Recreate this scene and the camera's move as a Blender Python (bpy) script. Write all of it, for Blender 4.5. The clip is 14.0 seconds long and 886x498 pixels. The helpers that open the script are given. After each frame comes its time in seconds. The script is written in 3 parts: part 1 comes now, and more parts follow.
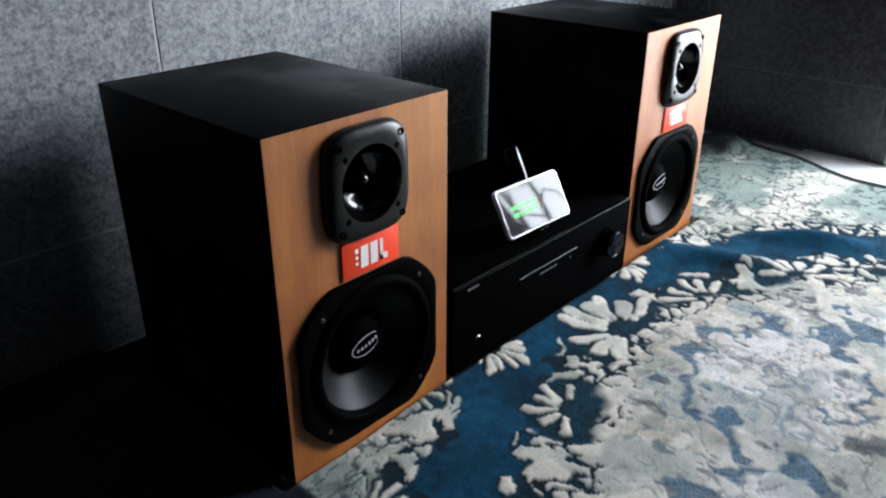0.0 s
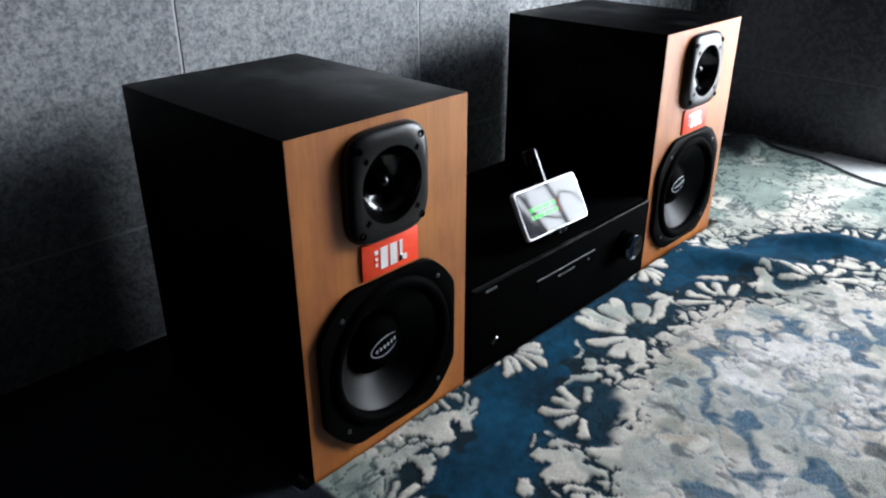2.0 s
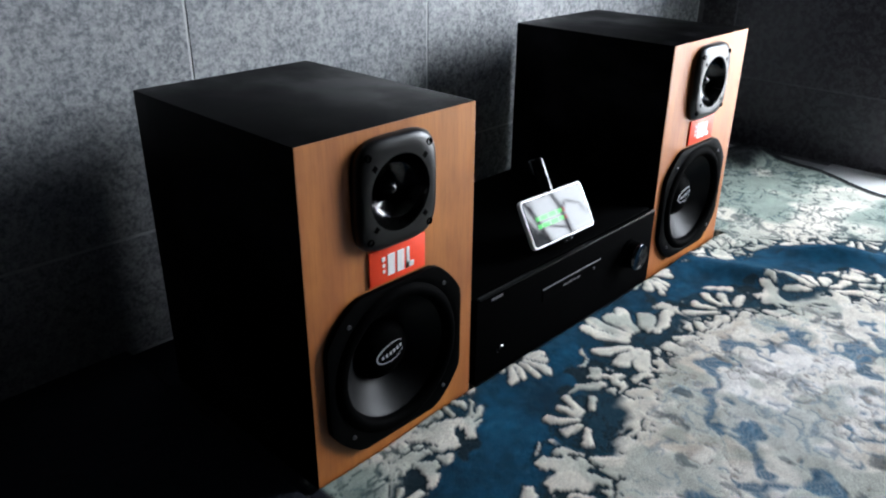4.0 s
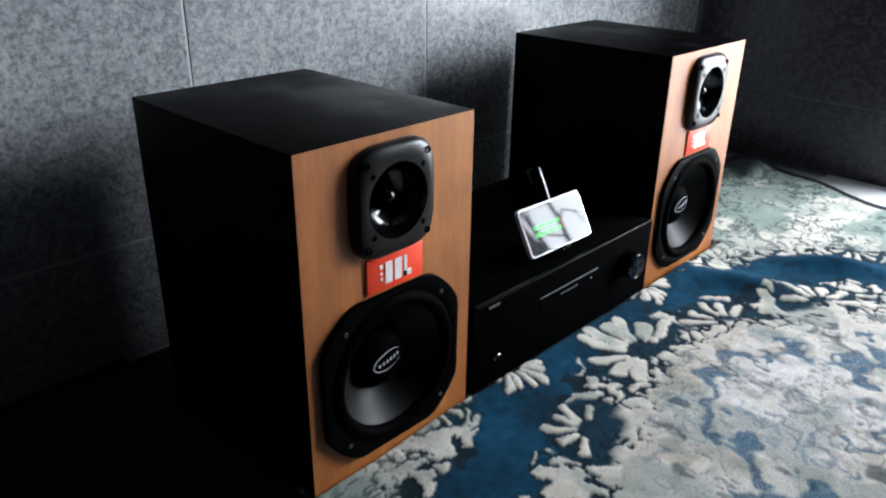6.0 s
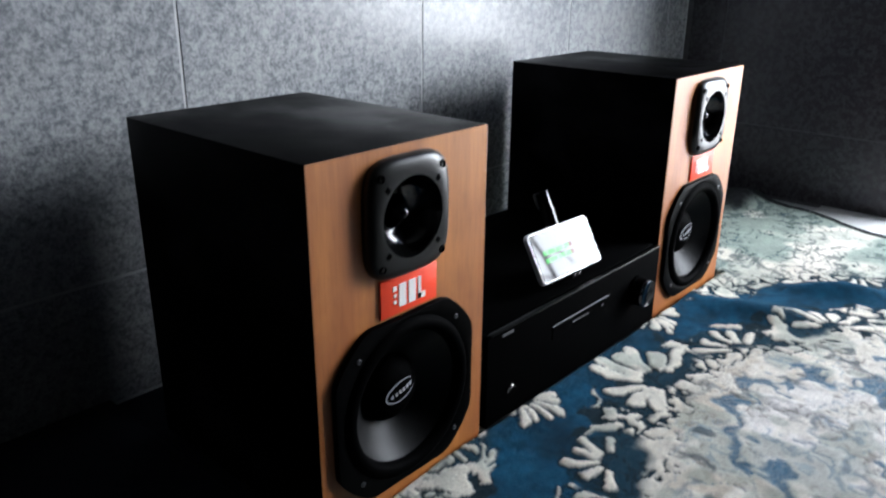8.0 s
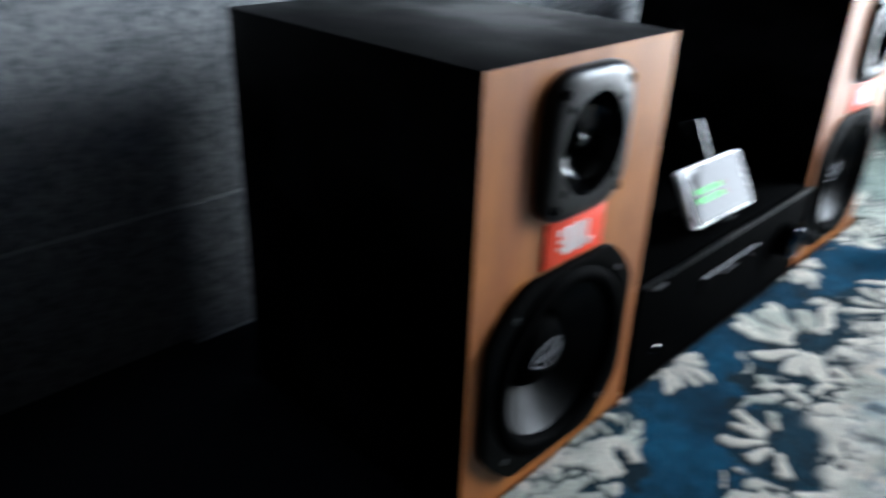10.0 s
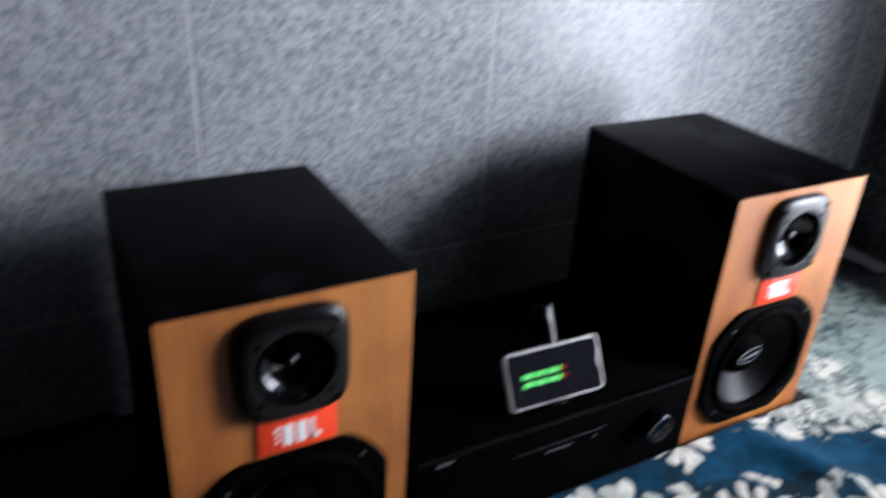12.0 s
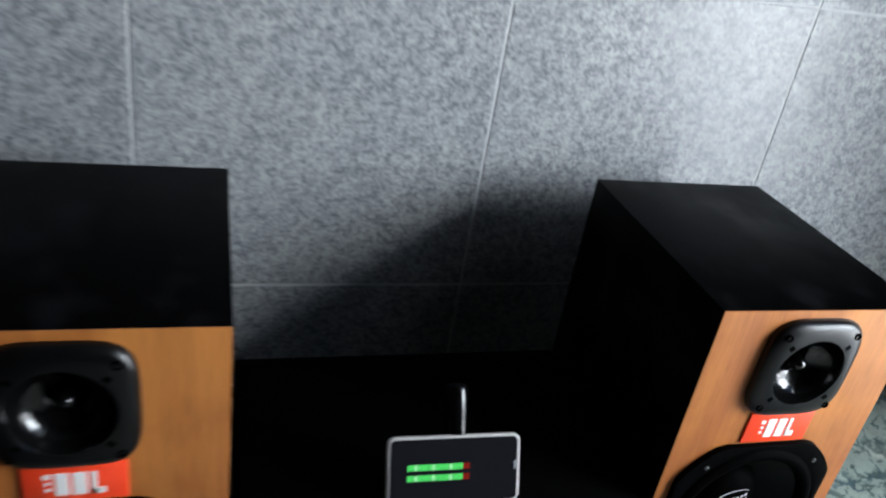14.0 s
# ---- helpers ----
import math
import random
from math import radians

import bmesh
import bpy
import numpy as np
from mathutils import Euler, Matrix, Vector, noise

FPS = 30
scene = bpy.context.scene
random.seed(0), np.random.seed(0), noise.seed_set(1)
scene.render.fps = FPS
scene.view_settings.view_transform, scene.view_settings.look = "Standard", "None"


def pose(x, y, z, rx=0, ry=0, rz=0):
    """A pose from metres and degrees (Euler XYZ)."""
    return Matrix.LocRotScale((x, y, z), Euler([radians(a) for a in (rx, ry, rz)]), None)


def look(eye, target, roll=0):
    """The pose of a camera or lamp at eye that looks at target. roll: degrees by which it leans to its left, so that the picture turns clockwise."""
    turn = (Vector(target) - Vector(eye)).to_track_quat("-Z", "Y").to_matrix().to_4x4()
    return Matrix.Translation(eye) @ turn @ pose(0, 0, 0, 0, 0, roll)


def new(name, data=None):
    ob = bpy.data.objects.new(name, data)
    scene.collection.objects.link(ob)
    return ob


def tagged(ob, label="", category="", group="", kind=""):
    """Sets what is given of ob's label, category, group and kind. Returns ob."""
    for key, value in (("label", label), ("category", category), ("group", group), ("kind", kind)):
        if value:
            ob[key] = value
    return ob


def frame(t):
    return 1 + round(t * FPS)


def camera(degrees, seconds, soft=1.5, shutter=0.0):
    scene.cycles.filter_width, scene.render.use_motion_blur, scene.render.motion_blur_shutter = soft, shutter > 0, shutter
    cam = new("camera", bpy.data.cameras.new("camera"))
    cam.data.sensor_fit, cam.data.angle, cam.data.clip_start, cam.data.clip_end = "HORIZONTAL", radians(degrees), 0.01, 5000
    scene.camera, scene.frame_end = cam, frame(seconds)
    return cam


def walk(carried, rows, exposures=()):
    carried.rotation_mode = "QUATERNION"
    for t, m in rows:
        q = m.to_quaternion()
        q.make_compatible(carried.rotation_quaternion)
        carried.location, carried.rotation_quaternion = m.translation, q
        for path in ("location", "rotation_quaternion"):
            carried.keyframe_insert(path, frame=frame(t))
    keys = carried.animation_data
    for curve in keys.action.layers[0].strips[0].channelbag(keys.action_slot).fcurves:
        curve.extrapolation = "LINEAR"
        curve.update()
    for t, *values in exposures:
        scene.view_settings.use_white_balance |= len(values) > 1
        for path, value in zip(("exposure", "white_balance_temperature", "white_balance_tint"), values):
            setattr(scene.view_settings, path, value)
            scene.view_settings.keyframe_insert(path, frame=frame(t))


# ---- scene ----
cam = camera(59.7, 14.0, soft=2.1, shutter=1.0)
PATH = [
    (0, (-0.382, -0.567, 0.618), (0.953, 0.644, -0.249), 0.2),
    (0.5, (-0.387, -0.565, 0.618), (0.944, 0.655, -0.243), 0.2),
    (1, (-0.397, -0.573, 0.623), (0.919, 0.66, -0.241), -0.0),
    (1.5, (-0.383, -0.563, 0.619), (0.923, 0.678, -0.249), -0.2),
    (2, (-0.387, -0.565, 0.62), (0.923, 0.675, -0.245), -0.0),
    (2.5, (-0.39, -0.565, 0.62), (0.918, 0.682, -0.237), 0.2),
    (3, (-0.391, -0.565, 0.621), (0.916, 0.684, -0.234), 0.3),
    (5.5, (-0.394, -0.565, 0.62), (0.924, 0.691, -0.208), 0.8),
    (6, (-0.393, -0.565, 0.621), (0.928, 0.689, -0.205), 0.9),
    (6.5, (-0.393, -0.565, 0.624), (0.948, 0.675, -0.19), 1.6),
    (7, (-0.394, -0.551, 0.613), (1.017, 0.673, -0.1), 1.6),
    (7.2, (-0.394, -0.549, 0.607), (0.989, 0.723, -0.078), 1.0),
    (9.3, (-0.412, -0.396, 0.511), (1.034, 0.779, -0.217), 0.2),
    (9.5, (-0.409, -0.376, 0.508), (1.039, 0.799, -0.215), 0.8),
    (9.8, (-0.392, -0.346, 0.509), (1.016, 0.851, -0.258), 1.8),
    (10, (-0.378, -0.33, 0.523), (0.919, 0.911, -0.358), 2.1),
    (10.2, (-0.383, -0.338, 0.547), (0.812, 0.98, -0.366), 0.7),
    (10.5, (-0.357, -0.348, 0.577), (0.832, 0.96, -0.358), 1.3),
    (10.8, (-0.315, -0.384, 0.604), (0.838, 0.955, -0.332), 1.9),
    (11, (-0.252, -0.415, 0.602), (0.819, 0.983, -0.347), 3.3),
    (11.2, (-0.199, -0.465, 0.613), (0.798, 1.014, -0.292), 2.2),
    (11.5, (-0.146, -0.527, 0.652), (0.725, 1.016, -0.276), 1.3),
    (11.8, (-0.093, -0.583, 0.724), (0.752, 0.971, -0.21), 2.6),
    (12, (-0.065, -0.591, 0.774), (0.833, 0.948, -0.134), 3.8),
    (12.2, (-0.039, -0.571, 0.794), (0.895, 0.935, -0.133), 3.3),
    (12.5, (0.028, -0.541, 0.802), (0.983, 0.91, -0.19), 4.2),
    (12.8, (0.089, -0.514, 0.811), (0.969, 0.982, -0.183), 8.3),
    (13, (0.137, -0.543, 0.815), (0.951, 1.005, -0.154), 9.8),
    (13.3, (0.2, -0.573, 0.821), (0.747, 1.167, 0.0), 10.0),
    (13.5, (0.217, -0.574, 0.813), (0.799, 1.177, 0.039), 9.1),
    (13.7, (0.218, -0.571, 0.799), (0.752, 1.149, -0.072), 8.7),
    (14, (0.233, -0.525, 0.776), (0.807, 1.143, -0.167), 9.7),
]
# exposure in stops, white balance: the film turns bluish between 10 and 12 s
EXPOSURES = [
    (0.0, 3.02, 6130, 10), (6.0, 3.02, 6130, 10), (7.2, 3.10, 6150, 11), (9.3, 3.00, 6050, 10), (10.0, 3.10, 5800, 6), (10.5, 2.95, 5400, 40),
    (11.5, 3.00, 5400, 40), (12.0, 3.00, 6000, 15), (12.5, 2.92, 5980, 8), (13.0, 2.92, 6200, 10), (13.5, 2.72, 6400, 12), (14.0, 2.80, 6120, 8),
]
walk(cam, [(t, look(eye, target, roll)) for t, eye, target, roll in PATH], EXPOSURES)

# ---- light: daylight through the doorway in the right-hand wall ----
world = bpy.data.worlds.new("world")
scene.world = world
world.use_nodes = True
sky = world.node_tree.nodes.new("ShaderNodeTexSky")
sky.sky_type, sky.sun_disc, sky.sun_elevation, sky.sun_rotation = "NISHITA", False, radians(59), radians(0)
world.node_tree.links.new(sky.outputs[0], world.node_tree.nodes["Background"].inputs[0])
world.node_tree.nodes["Background"].inputs[1].default_value = 0.04


def area_lamp(name, eye, target, w, h, watts, colour):
    data = bpy.data.lights.new(name, "AREA")
    data.shape, data.size, data.size_y, data.energy, data.color = "RECTANGLE", w, h, watts, colour
    ob = new(name, data)
    ob.matrix_world = look(eye, target)
    return ob


# the open sky and bright yard that the doorway looks out on
area_lamp("doorway_daylight", (2.60, -1.75, 1.30), (1.60, -1.45, 1.12), 2.00, 1.20, 38, (0.93, 0.97, 1.0))
area_lamp("doorway_lower_yard", (2.62, -1.60, 0.36), (1.62, -1.30, 0.36), 2.30, 0.64, 8, (0.97, 0.98, 1.0))
sun = new("sun", bpy.data.lights.new("sun", "SUN"))
sun.data.energy, sun.data.angle, sun.data.color = 5.0, radians(0.5), (1.0, 0.97, 0.92)
sun.matrix_world = look((2.9, 2.5, 4.25), (3.0, 2.0, 3.4))


# ---- materials ----
def material(name, rough=0.5, metal=0.0, base=(0.5, 0.5, 0.5), spec=0.5):
    m = bpy.data.materials.new(name)
    m.use_nodes = True
    b = m.node_tree.nodes["Principled BSDF"]
    b.inputs["Base Color"].default_value = (*base, 1)
    b.inputs["Roughness"].default_value = rough
    b.inputs["Metallic"].default_value = metal
    b.inputs["Specular IOR Level"].default_value = spec
    return m, m.node_tree, b


def node(nt, kind, **values):
    n = nt.nodes.new(kind)
    for k, v in values.items():
        n.inputs[k.replace("_", " ")].default_value = v
    return n


def coords(nt, scale=(1, 1, 1), obj=True):
    t = nt.nodes.new("ShaderNodeTexCoord")
    m = nt.nodes.new("ShaderNodeMapping")
    m.inputs["Scale"].default_value = scale
    nt.links.new(t.outputs["Object" if obj else "Generated"], m.inputs["Vector"])
    return m.outputs["Vector"]


def ramp(nt, fac, stops):
    r = nt.nodes.new("ShaderNodeValToRGB")
    els = r.color_ramp.elements
    while len(els) < len(stops):
        els.new(0.5)
    for e, (p, c) in zip(els, stops):
        e.position, e.color = p, (*c, 1)
    nt.links.new(fac, r.inputs["Fac"])
    return r.outputs["Color"]


def noise_tex(nt, vec, scale, detail=4, rough=0.6):
    n = node(nt, "ShaderNodeTexNoise", Scale=scale, Detail=detail, Roughness=rough)
    nt.links.new(vec, n.inputs["Vector"])
    return n.outputs["Fac"]


def mixed(nt, fac, a, b, blend="MIX"):
    m = nt.nodes.new("ShaderNodeMix")
    m.data_type, m.blend_type = "RGBA", blend
    ins = [i for i in m.inputs if i.enabled]
    for sock, v in zip(ins, (fac, a, b)):
        if isinstance(v, (int, float)):
            sock.default_value = v
        elif isinstance(v, tuple):
            sock.default_value = (*v, 1)
        else:
            nt.links.new(v, sock)
    return [o for o in m.outputs if o.enabled][0]


def bumped(nt, bsdf, height, strength=0.3, distance=0.002):
    b = node(nt, "ShaderNodeBump", Strength=strength, Distance=distance)
    nt.links.new(height, b.inputs["Height"])
    nt.links.new(b.outputs["Normal"], bsdf.inputs["Normal"])


def wall_tile_material(name, dark, light):
    m, nt, b = material(name, 0.3, spec=0.40)
    v = coords(nt)
    fine = noise_tex(nt, v, 190, 4, 0.7)
    mid = noise_tex(nt, v, 75, 6, 0.72)
    cloud = noise_tex(nt, v, 5, 3)
    info = nt.nodes.new("ShaderNodeObjectInfo")
    grain = ramp(nt, fine, [(0.40, dark), (0.60, light)])
    mott = ramp(nt, mid, [(0.38, dark), (0.60, light)])
    col = mixed(nt, 0.42, grain, mott)
    col = mixed(nt, 0.55, col, ramp(nt, cloud, [(0.3, (0.74, 0.76, 0.80)), (0.7, (1.0, 0.99, 0.97))]), "MULTIPLY")
    col = mixed(nt, 1.0, col, ramp(nt, info.outputs["Random"], [(0.0, (0.93, 0.93, 0.93)), (1.0, (1, 1, 1))]), "MULTIPLY")
    nt.links.new(col, b.inputs["Base Color"])
    nt.links.new(ramp(nt, mid, [(0.3, (0.20,) * 3), (0.7, (0.34,) * 3)]), b.inputs["Roughness"])
    bumped(nt, b, fine, 0.10, 0.0012)
    return m


TILE = wall_tile_material("grey_stone_tile", (0.142, 0.149, 0.164), (0.445, 0.451, 0.452))
# same stone, with the right-hand wall's shade darkened into its colour
TILE_SHADED = wall_tile_material("shaded_stone_tile", (0.026, 0.023, 0.028), (0.082, 0.076, 0.087))
# unseen closing walls, coloured near-black so that they bounce little light
WALL_DARKENED, nt, b = material("darkened_unseen_wall", 0.9)
nt.links.new(ramp(nt, noise_tex(nt, coords(nt), 6, 5), [(0.3, (0.012, 0.012, 0.013)), (0.7, (0.020, 0.020, 0.021))]), b.inputs["Base Color"])

GROUT, nt, b = material("pale_grout", 0.9)
nt.links.new(ramp(nt, noise_tex(nt, coords(nt), 60), [(0.3, (0.40, 0.41, 0.42)), (0.7, (0.54, 0.54, 0.54))]), b.inputs["Base Color"])

# the grout again, its colour darkened for the shade on the right-hand wall
GROUT_SHADED, nt, b = material("shaded_grout", 0.9)
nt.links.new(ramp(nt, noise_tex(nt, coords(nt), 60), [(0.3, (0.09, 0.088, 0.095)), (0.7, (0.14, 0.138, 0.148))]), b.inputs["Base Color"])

FLOOR_TILE, nt, b = material("white_floor_tile", 0.18)
nt.links.new(ramp(nt, noise_tex(nt, coords(nt), 7, 5), [(0.3, (0.62, 0.62, 0.61)), (0.7, (0.76, 0.76, 0.75))]), b.inputs["Base Color"])

# the white floor tile darkened to near-black for shade and less bounced light
FLOOR_SHADED, nt, b = material("shaded_floor_tile", 0.5, spec=0.2)
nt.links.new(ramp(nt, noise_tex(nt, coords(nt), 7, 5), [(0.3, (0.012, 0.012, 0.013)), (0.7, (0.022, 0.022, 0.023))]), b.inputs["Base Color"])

# plaster of the unseen ceiling, darkened to hold down bounced light
PLASTER, nt, b = material("darkened_plaster", 0.9)
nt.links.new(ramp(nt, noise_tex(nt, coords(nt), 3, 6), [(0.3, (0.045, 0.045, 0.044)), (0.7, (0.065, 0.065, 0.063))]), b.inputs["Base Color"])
bumped(nt, b, noise_tex(nt, coords(nt), 120), 0.2)

# oak-like veneer of the front boards: long vertical grain, broad colour bands, short pores
WOOD, nt, b = material("oak_veneer", 0.48, spec=0.55)
v = coords(nt, (17, 17, 1.3))
w1 = noise_tex(nt, v, 1.6, 5, 0.6)
w2 = noise_tex(nt, coords(nt, (7, 7, 0.9)), 1.3, 3, 0.5)
pores = noise_tex(nt, coords(nt, (420, 420, 22)), 1.0, 3, 0.6)
col = ramp(nt, w1, [(0.28, (0.170, 0.038, 0.007)), (0.48, (0.370, 0.112, 0.022)), (0.70, (0.570, 0.205, 0.036))])
col = mixed(nt, 0.5, col, ramp(nt, w2, [(0.36, (0.180, 0.040, 0.008)), (0.62, (0.580, 0.232, 0.048))]))
col = mixed(nt, 0.3, col, ramp(nt, pores, [(0.34, (0.55, 0.50, 0.46)), (0.52, (1, 1, 1))]), "MULTIPLY")
blot = noise_tex(nt, coords(nt, (12, 12, 7)), 1.0, 4, 0.6)
col = mixed(nt, 0.7, col, ramp(nt, blot, [(0.34, (0.66, 0.58, 0.50)), (0.52, (1, 1, 1))]), "MULTIPLY")
nt.links.new(col, b.inputs["Base Color"])
bumped(nt, b, pores, 0.12, 0.0006)

# black vinyl of the boxes, dusty in smears
VINYL, nt, b = material("black_vinyl", 0.5, spec=0.022)
v = coords(nt)
dust = noise_tex(nt, coords(nt, (1, 0.7, 1)), 11, 5, 0.55)
nt.links.new(ramp(nt, dust, [(0.46, (0.0005, 0.0005, 0.0006)), (0.66, (0.0085, 0.0080, 0.0095))]), b.inputs["Base Color"])
nt.links.new(ramp(nt, dust, [(0.36, (0.36,) * 3), (0.7, (0.62,) * 3)]), b.inputs["Roughness"])
bumped(nt, b, noise_tex(nt, v, 520, 2), 0.25, 0.0005)


def black(name, rough, base=0.006, metal=0.0, spec=0.5, grain=300, strength=0.1):
    m, nt, b = material(name, rough, metal, (base, base, base * 1.08), spec)
    n = noise_tex(nt, coords(nt), grain, 3)
    nt.links.new(ramp(nt, n, [(0.3, (base * 0.8,) * 3), (0.7, (base * 1.3, base * 1.3, base * 1.4))]), b.inputs["Base Color"])
    bumped(nt, b, n, strength, 0.0004)
    return m


GLOSS_BLACK = black("glossy_black_plastic", 0.07, 0.002, spec=0.35, grain=90, strength=0.03)
SATIN_BLACK = black("satin_black_plastic", 0.40, 0.0010, spec=0.02)
RUBBER = black("black_rubber", 0.6, 0.0009, spec=0.006)
FLANGE = black("smooth_black_plastic", 0.30, 0.002, spec=0.32, grain=90, strength=0.03)
CONE = black("coated_paper_cone", 0.42, 0.0035, spec=0.10, grain=220, strength=0.2)
AMP_BLACK = black("black_painted_metal", 0.65, 0.0012, spec=0.004)
AMP_TRIM = black("dark_polished_trim", 0.34, 0.008, metal=0.9)
CHROME, nt, b = material("chrome", 0.12, 1.0, (0.78, 0.78, 0.80))
DARK_CHROME, nt, b = material("dark_chrome", 0.10, 1.0, (0.055, 0.055, 0.057))
HORN = black("moulded_black_horn", 0.15, 0.002, spec=0.5, grain=90, strength=0.02)
STEEL, nt, b = material("dull_steel", 0.4, 0.8, (0.10, 0.10, 0.105))
SILVER, nt, b = material("silver_print", 0.4, 0.2, (0.50, 0.50, 0.52))
GREY_PRINT, nt, b = material("grey_print", 0.5, 0.0, (0.07, 0.068, 0.073))
RED, nt, b = material("orange_red_plate", 0.4, 0.0, (0.9, 0.06, 0.015), spec=0.4)
nt.links.new(ramp(nt, noise_tex(nt, coords(nt), 40), [(0.3, (0.88, 0.055, 0.014)), (0.7, (0.94, 0.070, 0.020))]), b.inputs["Base Color"])
WHITE, nt, b = material("white_print", 0.3, 0.0, (0.82, 0.78, 0.76))
PHONE_RIM, nt, b = material("pale_silver_phone_frame", 0.32, 0.35, (0.72, 0.69, 0.68))
GLASS_BLACK, nt, b = material("black_phone_glass", 0.04, 0.0, (0.008, 0.008, 0.010), spec=0.15)


def glowing(name, colour, strength):
    m, nt, b = material(name, 0.05, 0.0, [0.03 * c for c in colour], spec=0.08)
    b.inputs["Emission Color"].default_value = (*colour, 1)
    b.inputs["Emission Strength"].default_value = strength
    return m


GREEN_ON = glowing("green_level_light", (0.12, 0.85, 0.16), 0.13)
GREEN_PALE = glowing("pale_green_level_light", (0.42, 0.95, 0.45), 0.14)
RED_ON = glowing("red_level_light", (0.75, 0.05, 0.03), 0.04)
GLINT_ON = glowing("white_glint", (1.0, 1.0, 1.0), 0.2)

CARPET, nt, b = material("carved_wool_pile", 0.95, spec=0.04)
att = nt.nodes.new("ShaderNodeAttribute")
att.attribute_name = "dye"
v = coords(nt)
tuft = noise_tex(nt, v, 420, 4, 0.7)
patch = noise_tex(nt, v, 38, 5, 0.65)
col = mixed(nt, 0.6, att.outputs["Color"], ramp(nt, tuft, [(0.34, (0.60, 0.61, 0.63)), (0.56, (1, 1, 1))]), "MULTIPLY")
col = mixed(nt, 0.45, col, ramp(nt, patch, [(0.34, (0.72, 0.73, 0.74)), (0.54, (1, 1, 1))]), "MULTIPLY")
nt.links.new(col, b.inputs["Base Color"])
b.inputs["Sheen Weight"].default_value = 0.04
bumped(nt, b, tuft, 0.7, 0.003)

BACKING, nt, b = material("carpet_backing", 0.95, 0.0, (0.10, 0.09, 0.08))
BARK, nt, b = material("dry_bark", 0.9, 0.0, (0.06, 0.05, 0.04))


# ---- mesh helpers ----
def link(name, bm, mat, parent=None, label="", smooth=None):
    bm.normal_update()
    me = bpy.data.meshes.new(name)
    bm.to_mesh(me)
    bm.free()
    me.materials.append(mat)
    if smooth is not None:
        me.shade_smooth()
        me.set_sharp_from_angle(angle=radians(smooth))
    ob = new(name, me)
    ob.parent = parent
    if label:
        ob["label"] = label
    return ob


def part(name, bm, mat, parent, label="", smooth=35):
    return link(name, bm, mat, parent, label, smooth)


def thing(name, m, label, category, group="", kind=""):
    ob = new(name)
    ob.empty_display_size = 0.05
    ob.matrix_world = m
    return tagged(ob, label, category, group, kind)


def box(x0, x1, y0, y1, z0, z1, bevel=0.0, seg=2):
    bm = bmesh.new()
    bmesh.ops.create_cube(bm, size=1)
    for v in bm.verts:
        v.co = Vector((x0 if v.co.x < 0 else x1, y0 if v.co.y < 0 else y1, z0 if v.co.z < 0 else z1))
    if bevel:
        bmesh.ops.bevel(bm, geom=bm.edges[:], offset=bevel, segments=seg, affect="EDGES", profile=0.5)
    return bm


def add_box(bm, *a, **k):
    other = box(*a, **k)
    me = bpy.data.meshes.new("t")
    other.to_mesh(me)
    other.free()
    bm.from_mesh(me)
    bpy.data.meshes.remove(me)
    return bm


def rings(loops, cap_first=False, cap_last=False):
    """A skin over closed loops of equal count."""
    bm = bmesh.new()
    vs = [[bm.verts.new(p) for p in loop] for loop in loops]
    n = len(vs[0])
    for a, b in zip(vs, vs[1:]):
        for i in range(n):
            bm.faces.new((a[i], a[(i + 1) % n], b[(i + 1) % n], b[i]))
    if cap_first:
        bm.faces.new(vs[0][::-1])
    if cap_last:
        bm.faces.new(vs[-1])
    bmesh.ops.recalc_face_normals(bm, faces=bm.faces[:])
    return bm


def circle(cx, cz, y, r, n=64):
    return [(cx + r * math.cos(2 * math.pi * i / n), y, cz + r * math.sin(2 * math.pi * i / n)) for i in range(n)]


def squircle(cx, cz, y, r, power=4.6, n=64, tall=1.0):
    out = []
    for i in range(n):
        a = 2 * math.pi * i / n
        c, s = math.cos(a), math.sin(a)
        k = r / (abs(c) ** power + abs(s) ** power) ** (1 / power)
        out.append((cx + k * c, y, cz + k * s * tall))
    return out


def clipped_circle(cx, cz, y, r, half, n=64, flat=0.964):
    out = []
    for i in range(n):
        a = 2 * math.pi * i / n
        c, s = math.cos(a), math.sin(a)
        k = min(r, half / max(abs(c), abs(s) / flat))
        out.append((cx + k * c, y, cz + k * s))
    return out


def tube(points, radii, sides=12, caps=True):
    """A round rod along points."""
    loops = []
    pts = [Vector(p) for p in points]
    for i, p in enumerate(pts):
        d = (pts[min(i + 1, len(pts) - 1)] - pts[max(i - 1, 0)]).normalized()
        a = d.orthogonal().normalized()
        a = (Vector((1, 0, 0)) - d * d.x).normalized() if abs(d.x) < 0.9 else a
        b = d.cross(a)
        loops.append([p + radii[i] * (a * math.cos(2 * math.pi * k / sides) + b * math.sin(2 * math.pi * k / sides)) for k in range(sides)])
    return rings(loops, caps, caps)


# ---- the room ----
WALL_Y, RIGHT_X, LEFT_X, FRONT_Y, TOP = 0.425, 1.622, -1.75, -3.0, 2.55
DOOR = (-1.12, -0.170, 2.06)
PITCH, GAP, THICK = 0.458, 0.0042, 0.009


def slab(name, x0, x1, y0, y1, z0, z1, mat, label, category):
    ob = link(name, box(x0, x1, y0, y1, z0, z1), mat)
    return tagged(ob, label, category, "", "structure")


